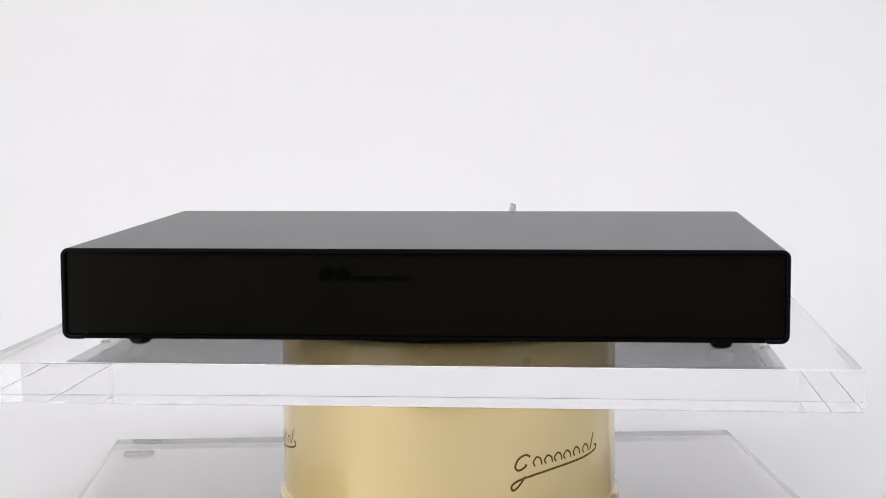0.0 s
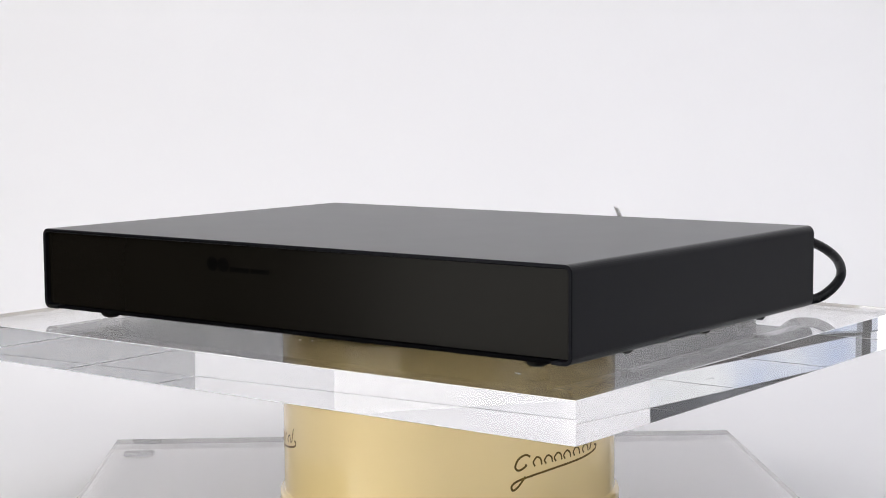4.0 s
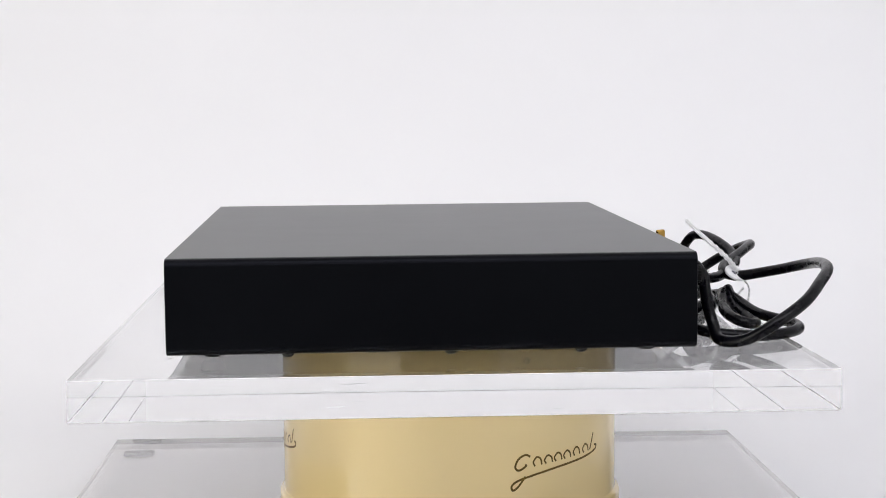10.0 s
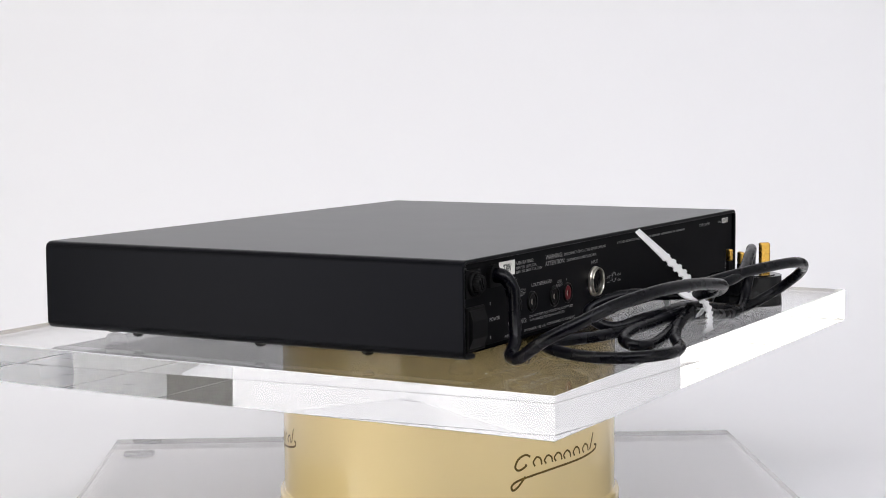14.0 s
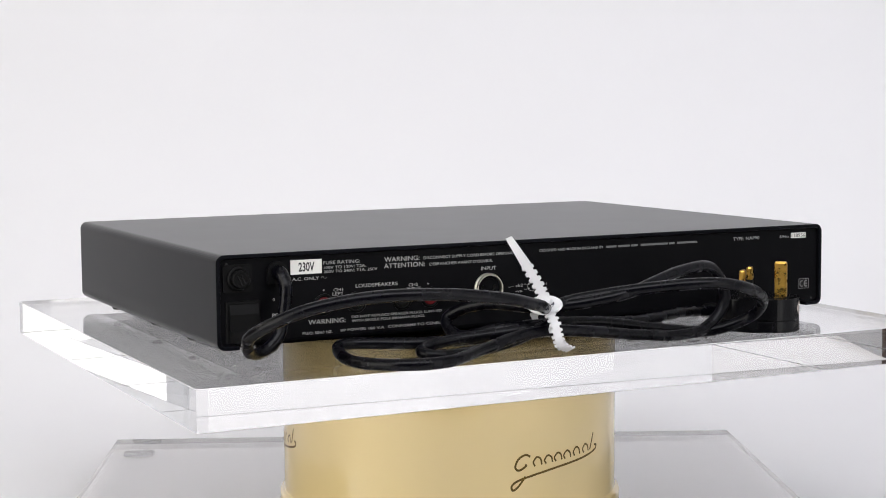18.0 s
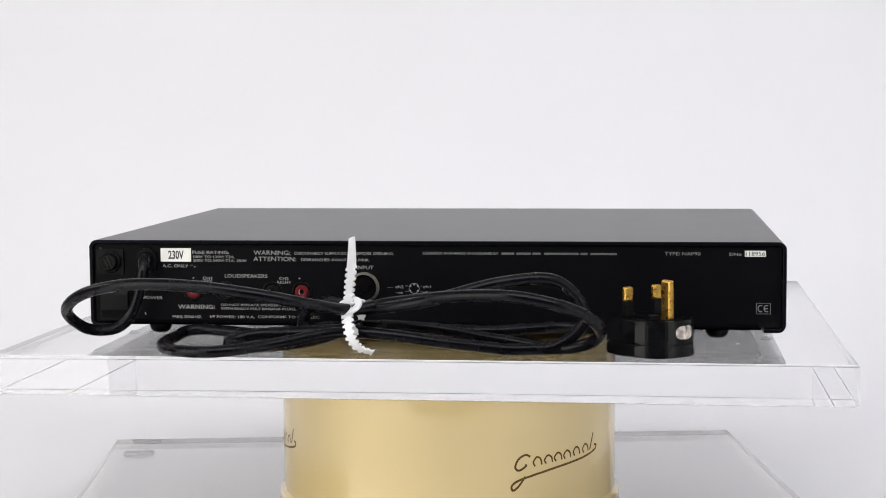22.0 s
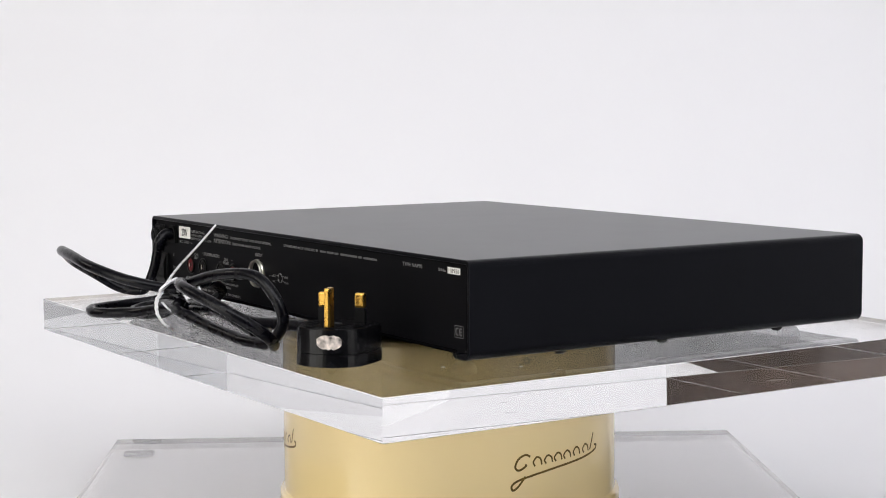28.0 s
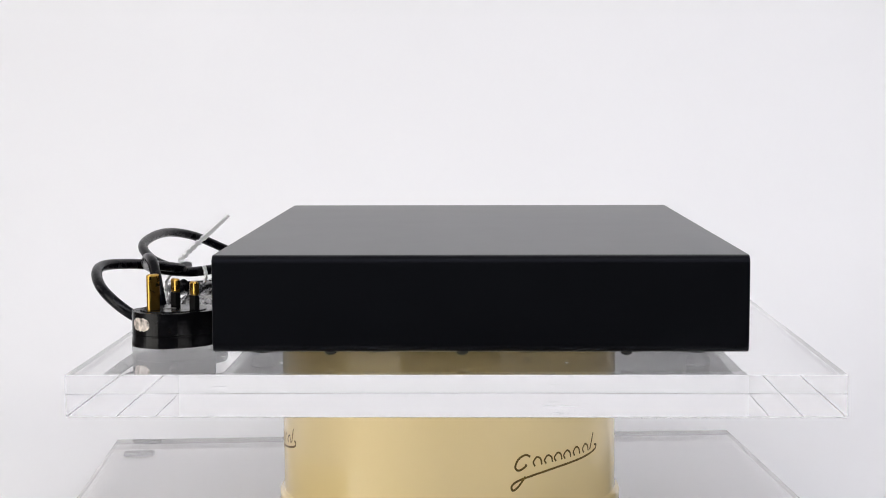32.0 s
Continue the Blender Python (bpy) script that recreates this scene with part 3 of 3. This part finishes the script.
        if kind == "e":
            bar(back, cx + 0.0016, cx - 0.0006, (z0 + z1) / 2 - 0.0003, (z0 + z1) / 2 + 0.0003, YB + 0.00002, M_INK, "print_letter")


def rear_fittings():
    ox = 0.0038
    # voltage label and serial label
    lab = part("voltage_label", boxed((0.1474 + ox, BACK_Y - 0.0002, 0.0477), (0.1670 + ox, BACK_Y + 0.0002, 0.0562)), M_WHITE, amp, "white voltage label with black print")
    lettering("230V", lab, 0.1620 + ox, 0.0495, 0.0050, 0.0100, BACK_Y + 0.0003, M_BLACKINK, bold=0.025)
    sn = part("serial_label", boxed((-0.2082 + ox, BACK_Y - 0.0002, 0.0524), (-0.1957 + ox, BACK_Y + 0.0002, 0.0560)), M_WHITE, amp, "small white label with black figures")
    lettering("118956", sn, -0.1962 + ox, 0.0530, 0.0024, 0.0115, BACK_Y + 0.0003, M_BLACKINK, bold=0.01)
    # fuse holder: square base, ridged ring and slotted cap
    m = Matrix.Translation((0.1994 + ox, BACK_Y, 0.0475)) @ TO_BACK
    base = prism(bmesh.new(), round_outline(0.0178, 0.0160, 0.0016, 3), 0.0016, m @ pose(0.0004, 0, -0.0002))
    fuse = part("fuse_holder", base, M_RUBBER, amp, "black fuse holder with a slotted round cap")
    part("ring", lathe(bmesh.new(), [(0.0070, 0.0012), (0.0070, 0.0030), (0.0064, 0.0036), (0.0056, 0.0036), (0.0056, 0.0014)], m, 32), M_RUBBER, fuse)
    cap = bmesh.new()
    n = 36
    rings = []
    for z, r, ridged in ((0.0014, 0.0053, True), (0.0060, 0.0053, True), (0.0068, 0.0047, False), (0.0068, 0.0036, False), (0.0064, 0.0034, False), (0.0064, 0.0, False)):
        if r == 0.0:
            rings.append([cap.verts.new(m @ Vector((0, 0, z)))] * n)
        else:
            rings.append([cap.verts.new(m @ Vector(((r - (0.0003 if ridged and k % 2 else 0)) * math.cos(2 * math.pi * k / n), (r - (0.0003 if ridged and k % 2 else 0)) * math.sin(2 * math.pi * k / n), z))) for k in range(n)])
    for p, q in zip(rings, rings[1:]):
        for k in range(n):
            cap.faces.new(list(dict.fromkeys((p[k], p[(k + 1) % n], q[(k + 1) % n], q[k]))))
    part("cap", cap, M_RUBBER, fuse)
    for q in (-0.0011, 0.0011):
        part("slot_lip", prism(bmesh.new(), round_outline(0.0006, 0.0066, 0.0002, 2), 0.0005, m @ pose(0, 0, 0.0064, 0, 0, 25) @ pose(q, 0, 0)), M_PLUG, fuse)
    # black tile gives the slot its shade by colour
    part("slot", prism(bmesh.new(), round_outline(0.0014, 0.0064, 0.0004, 2), 0.0002, m @ pose(0, 0, 0.0064, 0, 0, 25)), M_DEEP_BLACK, fuse)
    # cord grommet: an arched collar with a bent sleeve
    m = Matrix.Translation((0.1757 + ox, BACK_Y, 0.0495)) @ TO_BACK
    arch = [(0.0064 * math.cos(radians(a)), -0.0064 * math.sin(radians(a)) - 0.0004) for a in range(0, 181, 15)] + [(-0.0064, 0.0062), (0.0064, 0.0062)]
    grommet = part("grommet", prism(bmesh.new(), arch, 0.0026, m), M_RUBBER, amp, "black arched cord grommet")
    sleeve = spline([(0.1757 + ox, BACK_Y + 0.001, 0.0500), (0.1757 + ox, BACK_Y + 0.0075, 0.0495), (0.1750 + ox, BACK_Y + 0.0115, 0.0450), (0.1747 + ox, BACK_Y + 0.0130, 0.0385)], 8)
    part("sleeve", tube(bmesh.new(), sleeve, [0.0043 - 0.0006 * k / (len(sleeve) - 1) for k in range(len(sleeve))], 18), M_CORD, grommet, smooth=True)
    # rocker switch
    sw = part("power_switch", boxed((0.1862 + ox, BACK_Y - 0.001, 0.0100), (0.2072 + ox, BACK_Y + 0.0016, 0.0345), 0.0006, 1), M_RUBBER, amp, "black rocker power switch")
    bm = bmesh.new()
    prof = [(0.0115, 0.0016), (0.0330, 0.0016), (0.0326, 0.0022), (0.0270, 0.0040), (0.0172, 0.0038), (0.0120, 0.0018)]
    a = [bm.verts.new((0.1880 + ox, BACK_Y + q, z)) for z, q in prof]
    b = [bm.verts.new((0.2054 + ox, BACK_Y + q, z)) for z, q in prof]
    bm.faces.new(a)
    bm.faces.new(b[::-1])
    for k in range(len(prof)):
        bm.faces.new((a[k], b[k], b[(k + 1) % len(prof)], a[(k + 1) % len(prof)]))
    part("rocker", bm, M_RUBBER, sw)
    # loudspeaker sockets
    for x, red in ((0.1463, True), (0.1256, False), (0.0956, False), (0.0768, True)):
        m = Matrix.Translation((x + ox, BACK_Y, 0.0291)) @ TO_BACK
        s = part("speaker_socket", lathe(bmesh.new(), [(0.0046, 0.0001), (0.0064, 0.0001), (0.0064, 0.0006), (0.0058, 0.0012), (0.0050, 0.0012), (0.0046, 0.0008), (0.0046, 0.0001)], m, 24), M_DEEP_BLACK, amp, ("red" if red else "black") + " loudspeaker socket", smooth=True)
        part("insert", lathe(bmesh.new(), [(0.0044, 0.0002), (0.0043, 0.0007), (0.0038, 0.0009), (0.0024, 0.0007), (0.0014, 0.0006), (0.0013, 0.0003)], m, 22), M_RED if red else M_RUBBER, s, smooth=True)
        part("contact", tube(bmesh.new(), [m @ Vector((0.0017 * math.cos(radians(q)), 0.0017 * math.sin(radians(q)), 0.0009)) for q in range(-50, 65, 15)], 0.00025, 8), M_NICKEL, s, smooth=True)
        # flat black disc: the dark inside of the hole is put into its colour
        part("hole", lathe(bmesh.new(), [(0, 0.0004), (0.0014, 0.0004)], m, 14), M_DEEP_BLACK, s)
    # round input socket
    m = Matrix.Translation((0.0372 + ox, BACK_Y, 0.0322)) @ TO_BACK @ Matrix.Scale(0.9, 4)
    din = part("input_socket", lathe(bmesh.new(), [(0.0088, 0.0004), (0.0106, 0.0002), (0.0107, 0.0016), (0.0101, 0.0024), (0.0100, 0.0036), (0.0098, 0.0042), (0.0093, 0.0042), (0.0090, 0.0036), (0.0088, 0.0006)], m, 48), M_NICKEL, amp, "nickel round input socket", smooth=False)
    part("insert", lathe(bmesh.new(), [(0, 0.0016), (0.0070, 0.0016), (0.0072, 0.0012), (0.0088, 0.0012), (0.0088, 0.0004)], m, 36), M_BACK, din)
    # pin holes are shallow and coloured black to look deep
    for a in (-90, -45, 0, 45, 90):
        p = m @ Vector((0.0046 * math.sin(radians(a)), 0.0046 * math.cos(radians(a)) - 0.0010, 0.0017))
        part("pin_hole", lathe(bmesh.new(), [(0, 0.0001), (0.0009, 0.0001), (0.0012, 0.0004), (0.0013, 0)], Matrix.Translation(p) @ TO_BACK, 12), M_DEEP_BLACK, din)
    # corner screws of the rear panel
    for x, z in ((0.2098, 0.0560), (-0.2098, 0.0105)):
        part("panel_screw", lathe(bmesh.new(), [(0, 0.0004), (0.0006, 0.0004), (0.0009, 0)], Matrix.Translation((x, BACK_Y, z)) @ TO_BACK, 10), M_STEEL, amp)


def front_print():
    """Dull mark on the front panel: two rounded shapes and a plain bar."""
    y = FRONT_Y - 0.00012
    for cx in (-0.0556, -0.0460):
        pts = [(cx + 0.0050 * math.cos(radians(a)) * (1.0 if a % 60 == 0 else 0.97), 0.0459 + 0.0047 * math.sin(radians(a))) for a in range(0, 360, 30)]
        bm = bmesh.new()
        bm.faces.new([bm.verts.new((x, y, z)) for x, z in pts])
        part("mark", bm, M_MARK, front)
    for x0, x1 in ((-0.0402, -0.0240), (-0.0222, -0.0066)):
        bar(front, x0, x1, 0.0417, 0.0447, y, M_MARK, "print_bar")


rear_print()
rear_fittings()
front_print()


# ---- mains lead, plug and tie ----
CORD_R = 0.0035
PLUG_AT = Vector((-0.1490, 0.1770, 0.0))   # foot of the earth pin on the plate


def build_lead():
    lead = thing("mains_lead", "coiled black mains lead with a three-pin plug, tied together", "mains lead")
    first_loop = [(0.1757, 0.1300, 0.0499), (0.1757, 0.1365, 0.0490), (0.1750, 0.1408, 0.0440), (0.1757, 0.1420, 0.0360), (0.1778, 0.1432, 0.0265), (0.1823, 0.1458, 0.0152), (0.192, 0.1477, 0.0081), (0.2045, 0.1599, 0.0098),
         (0.2108, 0.1773, 0.0210), (0.2018, 0.1953, 0.0312), (0.1830, 0.209, 0.0396), (0.154, 0.2222, 0.0447), (0.1168, 0.2288, 0.0444), (0.081, 0.2292, 0.0400),
         (0.0507, 0.2151, 0.0326), (0.0323, 0.1934, 0.0274)]
    right_coil = [(0.0105, 0.1909, 0.0313), (-0.0297, 0.2138, 0.0382), (-0.0669, 0.2281, 0.0395), (-0.101, 0.219, 0.0296), (-0.1109, 0.1981, 0.0142), (-0.0883, 0.1816, 0.0038),
         (-0.0536, 0.1774, 0.0078), (-0.0025, 0.1764, 0.015), (0.0464, 0.1753, 0.0107), (0.0950, 0.1570, 0.0070), (0.1390, 0.1435, 0.0078), (0.1500, 0.1600, 0.0050), (0.1500, 0.1860, 0.0038),
         (0.1340, 0.2090, 0.0045), (0.1080, 0.2140, 0.0051), (0.0776, 0.1987, 0.0077), (0.043, 0.1911, 0.0135)]
    inner_coil = [(0.0133, 0.1932, 0.0128), (-0.0341, 0.1893, 0.0066), (-0.0793, 0.1833, 0.0038), (-0.1017, 0.1816, 0.0213), (-0.0868, 0.1888, 0.0439), (-0.0548, 0.1988, 0.0444),
         (-0.0124, 0.2047, 0.0341), (0.0274, 0.1841, 0.0267), (0.0556, 0.1562, 0.0273), (0.0711, 0.1392, 0.0181), (0.0705, 0.1541, 0.009), (0.0534, 0.1705, 0.0138),
         (0.011, 0.1762, 0.0157), (-0.0399, 0.1733, 0.0126), (-0.0846, 0.1607, 0.0136), (-0.119, 0.147, 0.0105)]
    line = [p - PLUG_AT for p in spline([Vector(p) for p in first_loop + right_coil + inner_coil], 9)]
    line = [Vector((p.x, p.y, max(p.z, CORD_R + 0.0004))) for p in line]
    part("cord", tube(bmesh.new(), line, CORD_R, 16), M_CORD, lead, smooth=True)
    # the inner turn of the left loop, its ends lost in the tied bundle
    turn_in = [(0.030, 0.186, 0.016), (0.055, 0.180, 0.013), (0.085, 0.175, 0.0105), (0.104, 0.177, 0.008), (0.1095, 0.184, 0.0058), (0.103, 0.191, 0.0048), (0.085, 0.1915, 0.005), (0.055, 0.189, 0.009), (0.028, 0.190, 0.018)]
    part("cord", tube(bmesh.new(), [p - PLUG_AT for p in spline([Vector(q) for q in turn_in], 9)], CORD_R, 16), M_CORD, lead, smooth=True)

    # plug: local x runs from the earth pin to the cord, pins stand up
    turn = Matrix.Rotation(radians(-49), 4, "Z")
    out = []
    for k in range(25):
        a = radians(110 + 140 * k / 24)
        out.append((0.0060 + 0.0205 * math.cos(a) * 0.85, 0.0205 * math.sin(a)))
    side = ((0.0040, 0.0212), (0.0130, 0.0222), (0.0220, 0.0226), (0.0265, 0.0222), (0.0295, 0.0208), (0.0330, 0.0172), (0.0375, 0.0095), (0.0396, 0.0062), (0.0408, 0.0036))
    out += [(x, -y) for x, y in side] + list(reversed(side))

    def slab(z0, z1, grow, bevel):
        bm = prism(bmesh.new(), [(x * grow + 0.013 * (1 - grow), y * grow) for x, y in out], z1 - z0, turn @ Matrix.Translation((0, 0, z0)))
        edges = [e for e in bm.edges if abs(e.verts[0].co.z - e.verts[1].co.z) < 1e-6]
        bmesh.ops.bevel(bm, geom=edges, offset=bevel, segments=3, profile=0.5, affect="EDGES")
        return bm
    plug = part("plug", slab(0.0078, 0.0214, 1.0, 0.0012), M_PLUG, lead, "glossy black three-pin plug body")
    skirt = slab(0.0002, 0.0074, 1.0, 0.0010)
    for v in skirt.verts:
        k = 1 + 0.022 * max(0.0, 1 - v.co.z / 0.0060) ** 1.5
        c = turn @ Vector((0.013, 0, 0))
        v.co = Vector((c.x + (v.co.x - c.x) * k, c.y + (v.co.y - c.y) * k, v.co.z))
    part("cover", skirt, M_PLUG, plug)
    part("rim", slab(0.0206, 0.0220, 0.80, 0.0004), M_PLUG, plug)
    part("seam", slab(0.0070, 0.0082, 0.97, 0.0001), M_DEEP_BLACK, plug)
    for i, (x, y) in enumerate(((0.0, 0.0), (0.0222, -0.0111), (0.0222, 0.0111))):
        if i == 0:
            w, d, top, sleeve = 0.0080, 0.0040, 0.0440, 0.0
        else:
            w, d, top, sleeve = 0.0040, 0.0064, 0.0389, 0.0090
        pin = boxed((x - w / 2, y - d / 2, 0.0210 + sleeve), (x + w / 2, y + d / 2, top), 0.0013, 2)
        pin.transform(turn)
        p = part("pin", pin, M_BRASS, plug, "brass earth pin" if i == 0 else "brass pin with a black sleeve")
        if sleeve:
            sl = boxed((x - w / 2 + 0.0001, y - d / 2 + 0.0001, 0.0210), (x + w / 2 - 0.0001, y + d / 2 - 0.0001, 0.0210 + sleeve + 0.0004), 0.0004, 1)
            sl.transform(turn)
            part("sleeve", sl, M_RUBBER, plug)
    scr = lathe(bmesh.new(), [(0.0034, 0.0213), (0.0034, 0.0218), (0.0028, 0.0222), (0, 0.0222)], turn @ Matrix.Translation((0.0125, 0.0, 0)), 18)
    part("screw", scr, M_STEEL, plug)
    # worn white label on the rounded end
    bm = bmesh.new()
    ring = []
    for k in range(11):
        v = -0.0105 + 0.0140 * k / 10
        a = math.asin(v / 0.0205)
        x = 0.0060 - 0.0205 * math.cos(a) * 0.85 - 0.0002
        hgt = 0.0044 * math.sqrt(max(0.0, 1 - ((k - 5) / 5.3) ** 2)) + 0.0004
        ring.append((turn @ Vector((x, v, 0.0145 - hgt * random.uniform(0.75, 1.0))), turn @ Vector((x, v, 0.0145 + hgt * random.uniform(0.75, 1.0)))))
    vs = [(bm.verts.new(p), bm.verts.new(q)) for p, q in ring]
    for p, q in zip(vs, vs[1:]):
        bm.faces.new((p[0], p[1], q[1], q[0]))
    part("worn_label", bm, M_SCUFF, plug, "worn white label")
    rel = lathe(bmesh.new(), [(0.0052, -0.002), (0.0050, 0.004), (0.0042, 0.009), (0.0036, 0.010)], turn @ Matrix.Translation((0.0405, 0, 0.0105)) @ Matrix.Rotation(radians(90), 4, "Y"), 18)
    part("cord_entry", rel, M_RUBBER, plug, smooth=True)
    return lead


def ribbon(bm, line, wide, thick, across, notch=None):
    """A flat strap along a line; across gives its width direction; notch(i) scales the width."""
    n = len(line)
    rows = []
    for i in range(n):
        tan = (line[min(i + 1, n - 1)] - line[max(i - 1, 0)]).normalized()
        s = (across - tan * across.dot(tan)).normalized()
        nor = tan.cross(s) * thick / 2
        s = s * wide / 2 * (notch(i) if notch else 1.0)
        rows.append([bm.verts.new(line[i] + a) for a in (s + nor, -s + nor, -s - nor, s - nor)])
    for p, q in zip(rows, rows[1:]):
        for k in range(4):
            bm.faces.new((p[k], p[(k + 1) % 4], q[(k + 1) % 4], q[k]))
    bm.faces.new(rows[0][::-1])
    bm.faces.new(rows[-1])
    return bm


TIE_AT = Vector((0.034, 0.193, 0.0))


def build_tie():
    tie = thing("cable_tie", "white notched nylon cable tie round the coiled lead", "cable tie")
    x = Vector((-0.98, 0.2, 0))
    up = spline([Vector(p) - TIE_AT for p in ((0.0352, 0.1985, 0.0255), (0.0350, 0.1945, 0.0320), (0.0356, 0.1860, 0.0415), (0.0368, 0.1730, 0.0530), (0.0391, 0.1582, 0.0663))], 28)

    def teeth(i):
        """Notched along the lower two thirds, smooth and tapering above."""
        if i > 78:
            return 1.0 - 0.35 * (i - 78) / (len(up) - 78)
        return 1.22 if (i // 4) % 2 else 0.74
    part("tail", ribbon(bmesh.new(), up, 0.0060, 0.0012, Vector((-0.84, 0.54, 0)), teeth), M_TAIL, tie)
    loop = spline([Vector(p) - TIE_AT for p in ((0.0352, 0.1985, 0.0258), (0.0338, 0.2030, 0.0200), (0.0320, 0.2035, 0.0120), (0.0280, 0.2010, 0.0060), (0.0205, 0.1985, 0.0030))], 24)
    part("strap_end", ribbon(bmesh.new(), loop, 0.0058, 0.0012, x, lambda i: 1.22 if (i // 5) % 2 else 0.74), M_TIE, tie)
    ring = spline([Vector(p) - TIE_AT for p in ((0.0310, 0.1765, 0.0312), (0.0310, 0.1752, 0.0295), (0.0310, 0.1742, 0.0240), (0.0310, 0.1755, 0.0180), (0.0310, 0.1790, 0.0125), (0.0305, 0.1860, 0.0100), (0.0310, 0.1950, 0.0135), (0.0325, 0.2000, 0.0190))], 6)
    part("strap", ribbon(bmesh.new(), ring, 0.0045, 0.0011, x, lambda i: 1.15 if (i // 2) % 2 else 0.8), M_TIE, tie)
    head = prism(bmesh.new(), [(0.0074 * math.sin(radians(a)), 0.0098 * math.cos(radians(a)) * (1 + 0.08 * abs(math.cos(radians(a))))) for a in range(0, 360, 15)], 0.0018)
    bmesh.ops.bevel(head, geom=[e for e in head.edges if abs(e.verts[0].co.z - e.verts[1].co.z) < 1e-6], offset=0.0006, segments=2, profile=0.5, affect="EDGES")
    nor, lng = Vector((0.46, 0.46, 0.76)).normalized(), Vector((-0.7071, 0.7071, 0))
    m = Matrix.Translation(Vector((0.0345, 0.1935, 0.0288)) - TIE_AT) @ Matrix((lng.cross(nor), lng, nor)).transposed().to_4x4()
    head.transform(m)
    hd = part("head", head, M_TIE, tie, "white cable-tie head with two slots")
    # thin grey tiles stand in for the shade inside the two slots
    for q in (-0.0035, 0.0045):
        part("slot", prism(bmesh.new(), round_outline(0.0034, 0.0022, 0.0006, 2), 0.0002, m @ Matrix.Translation((0, q, 0.0017))), M_GREY, hd)
    return tie


lead = build_lead()
tie = build_tie()


def motions():
    tilt = pose(0, 0, 0, 0.095, 0.11, 0)   # the plate is not quite level on its disc
    turning(platform, tilt @ pose(-0.0034, -0.0086, 0, 0, 0, -0.3))
    turning(amp, pose(-0.0038, -0.0214, 0.0004, 0.17, 0.09, 0))
    turning(lead, tilt @ pose(*PLUG_AT))
    turning(tie, tilt @ pose(*TIE_AT))


motions()
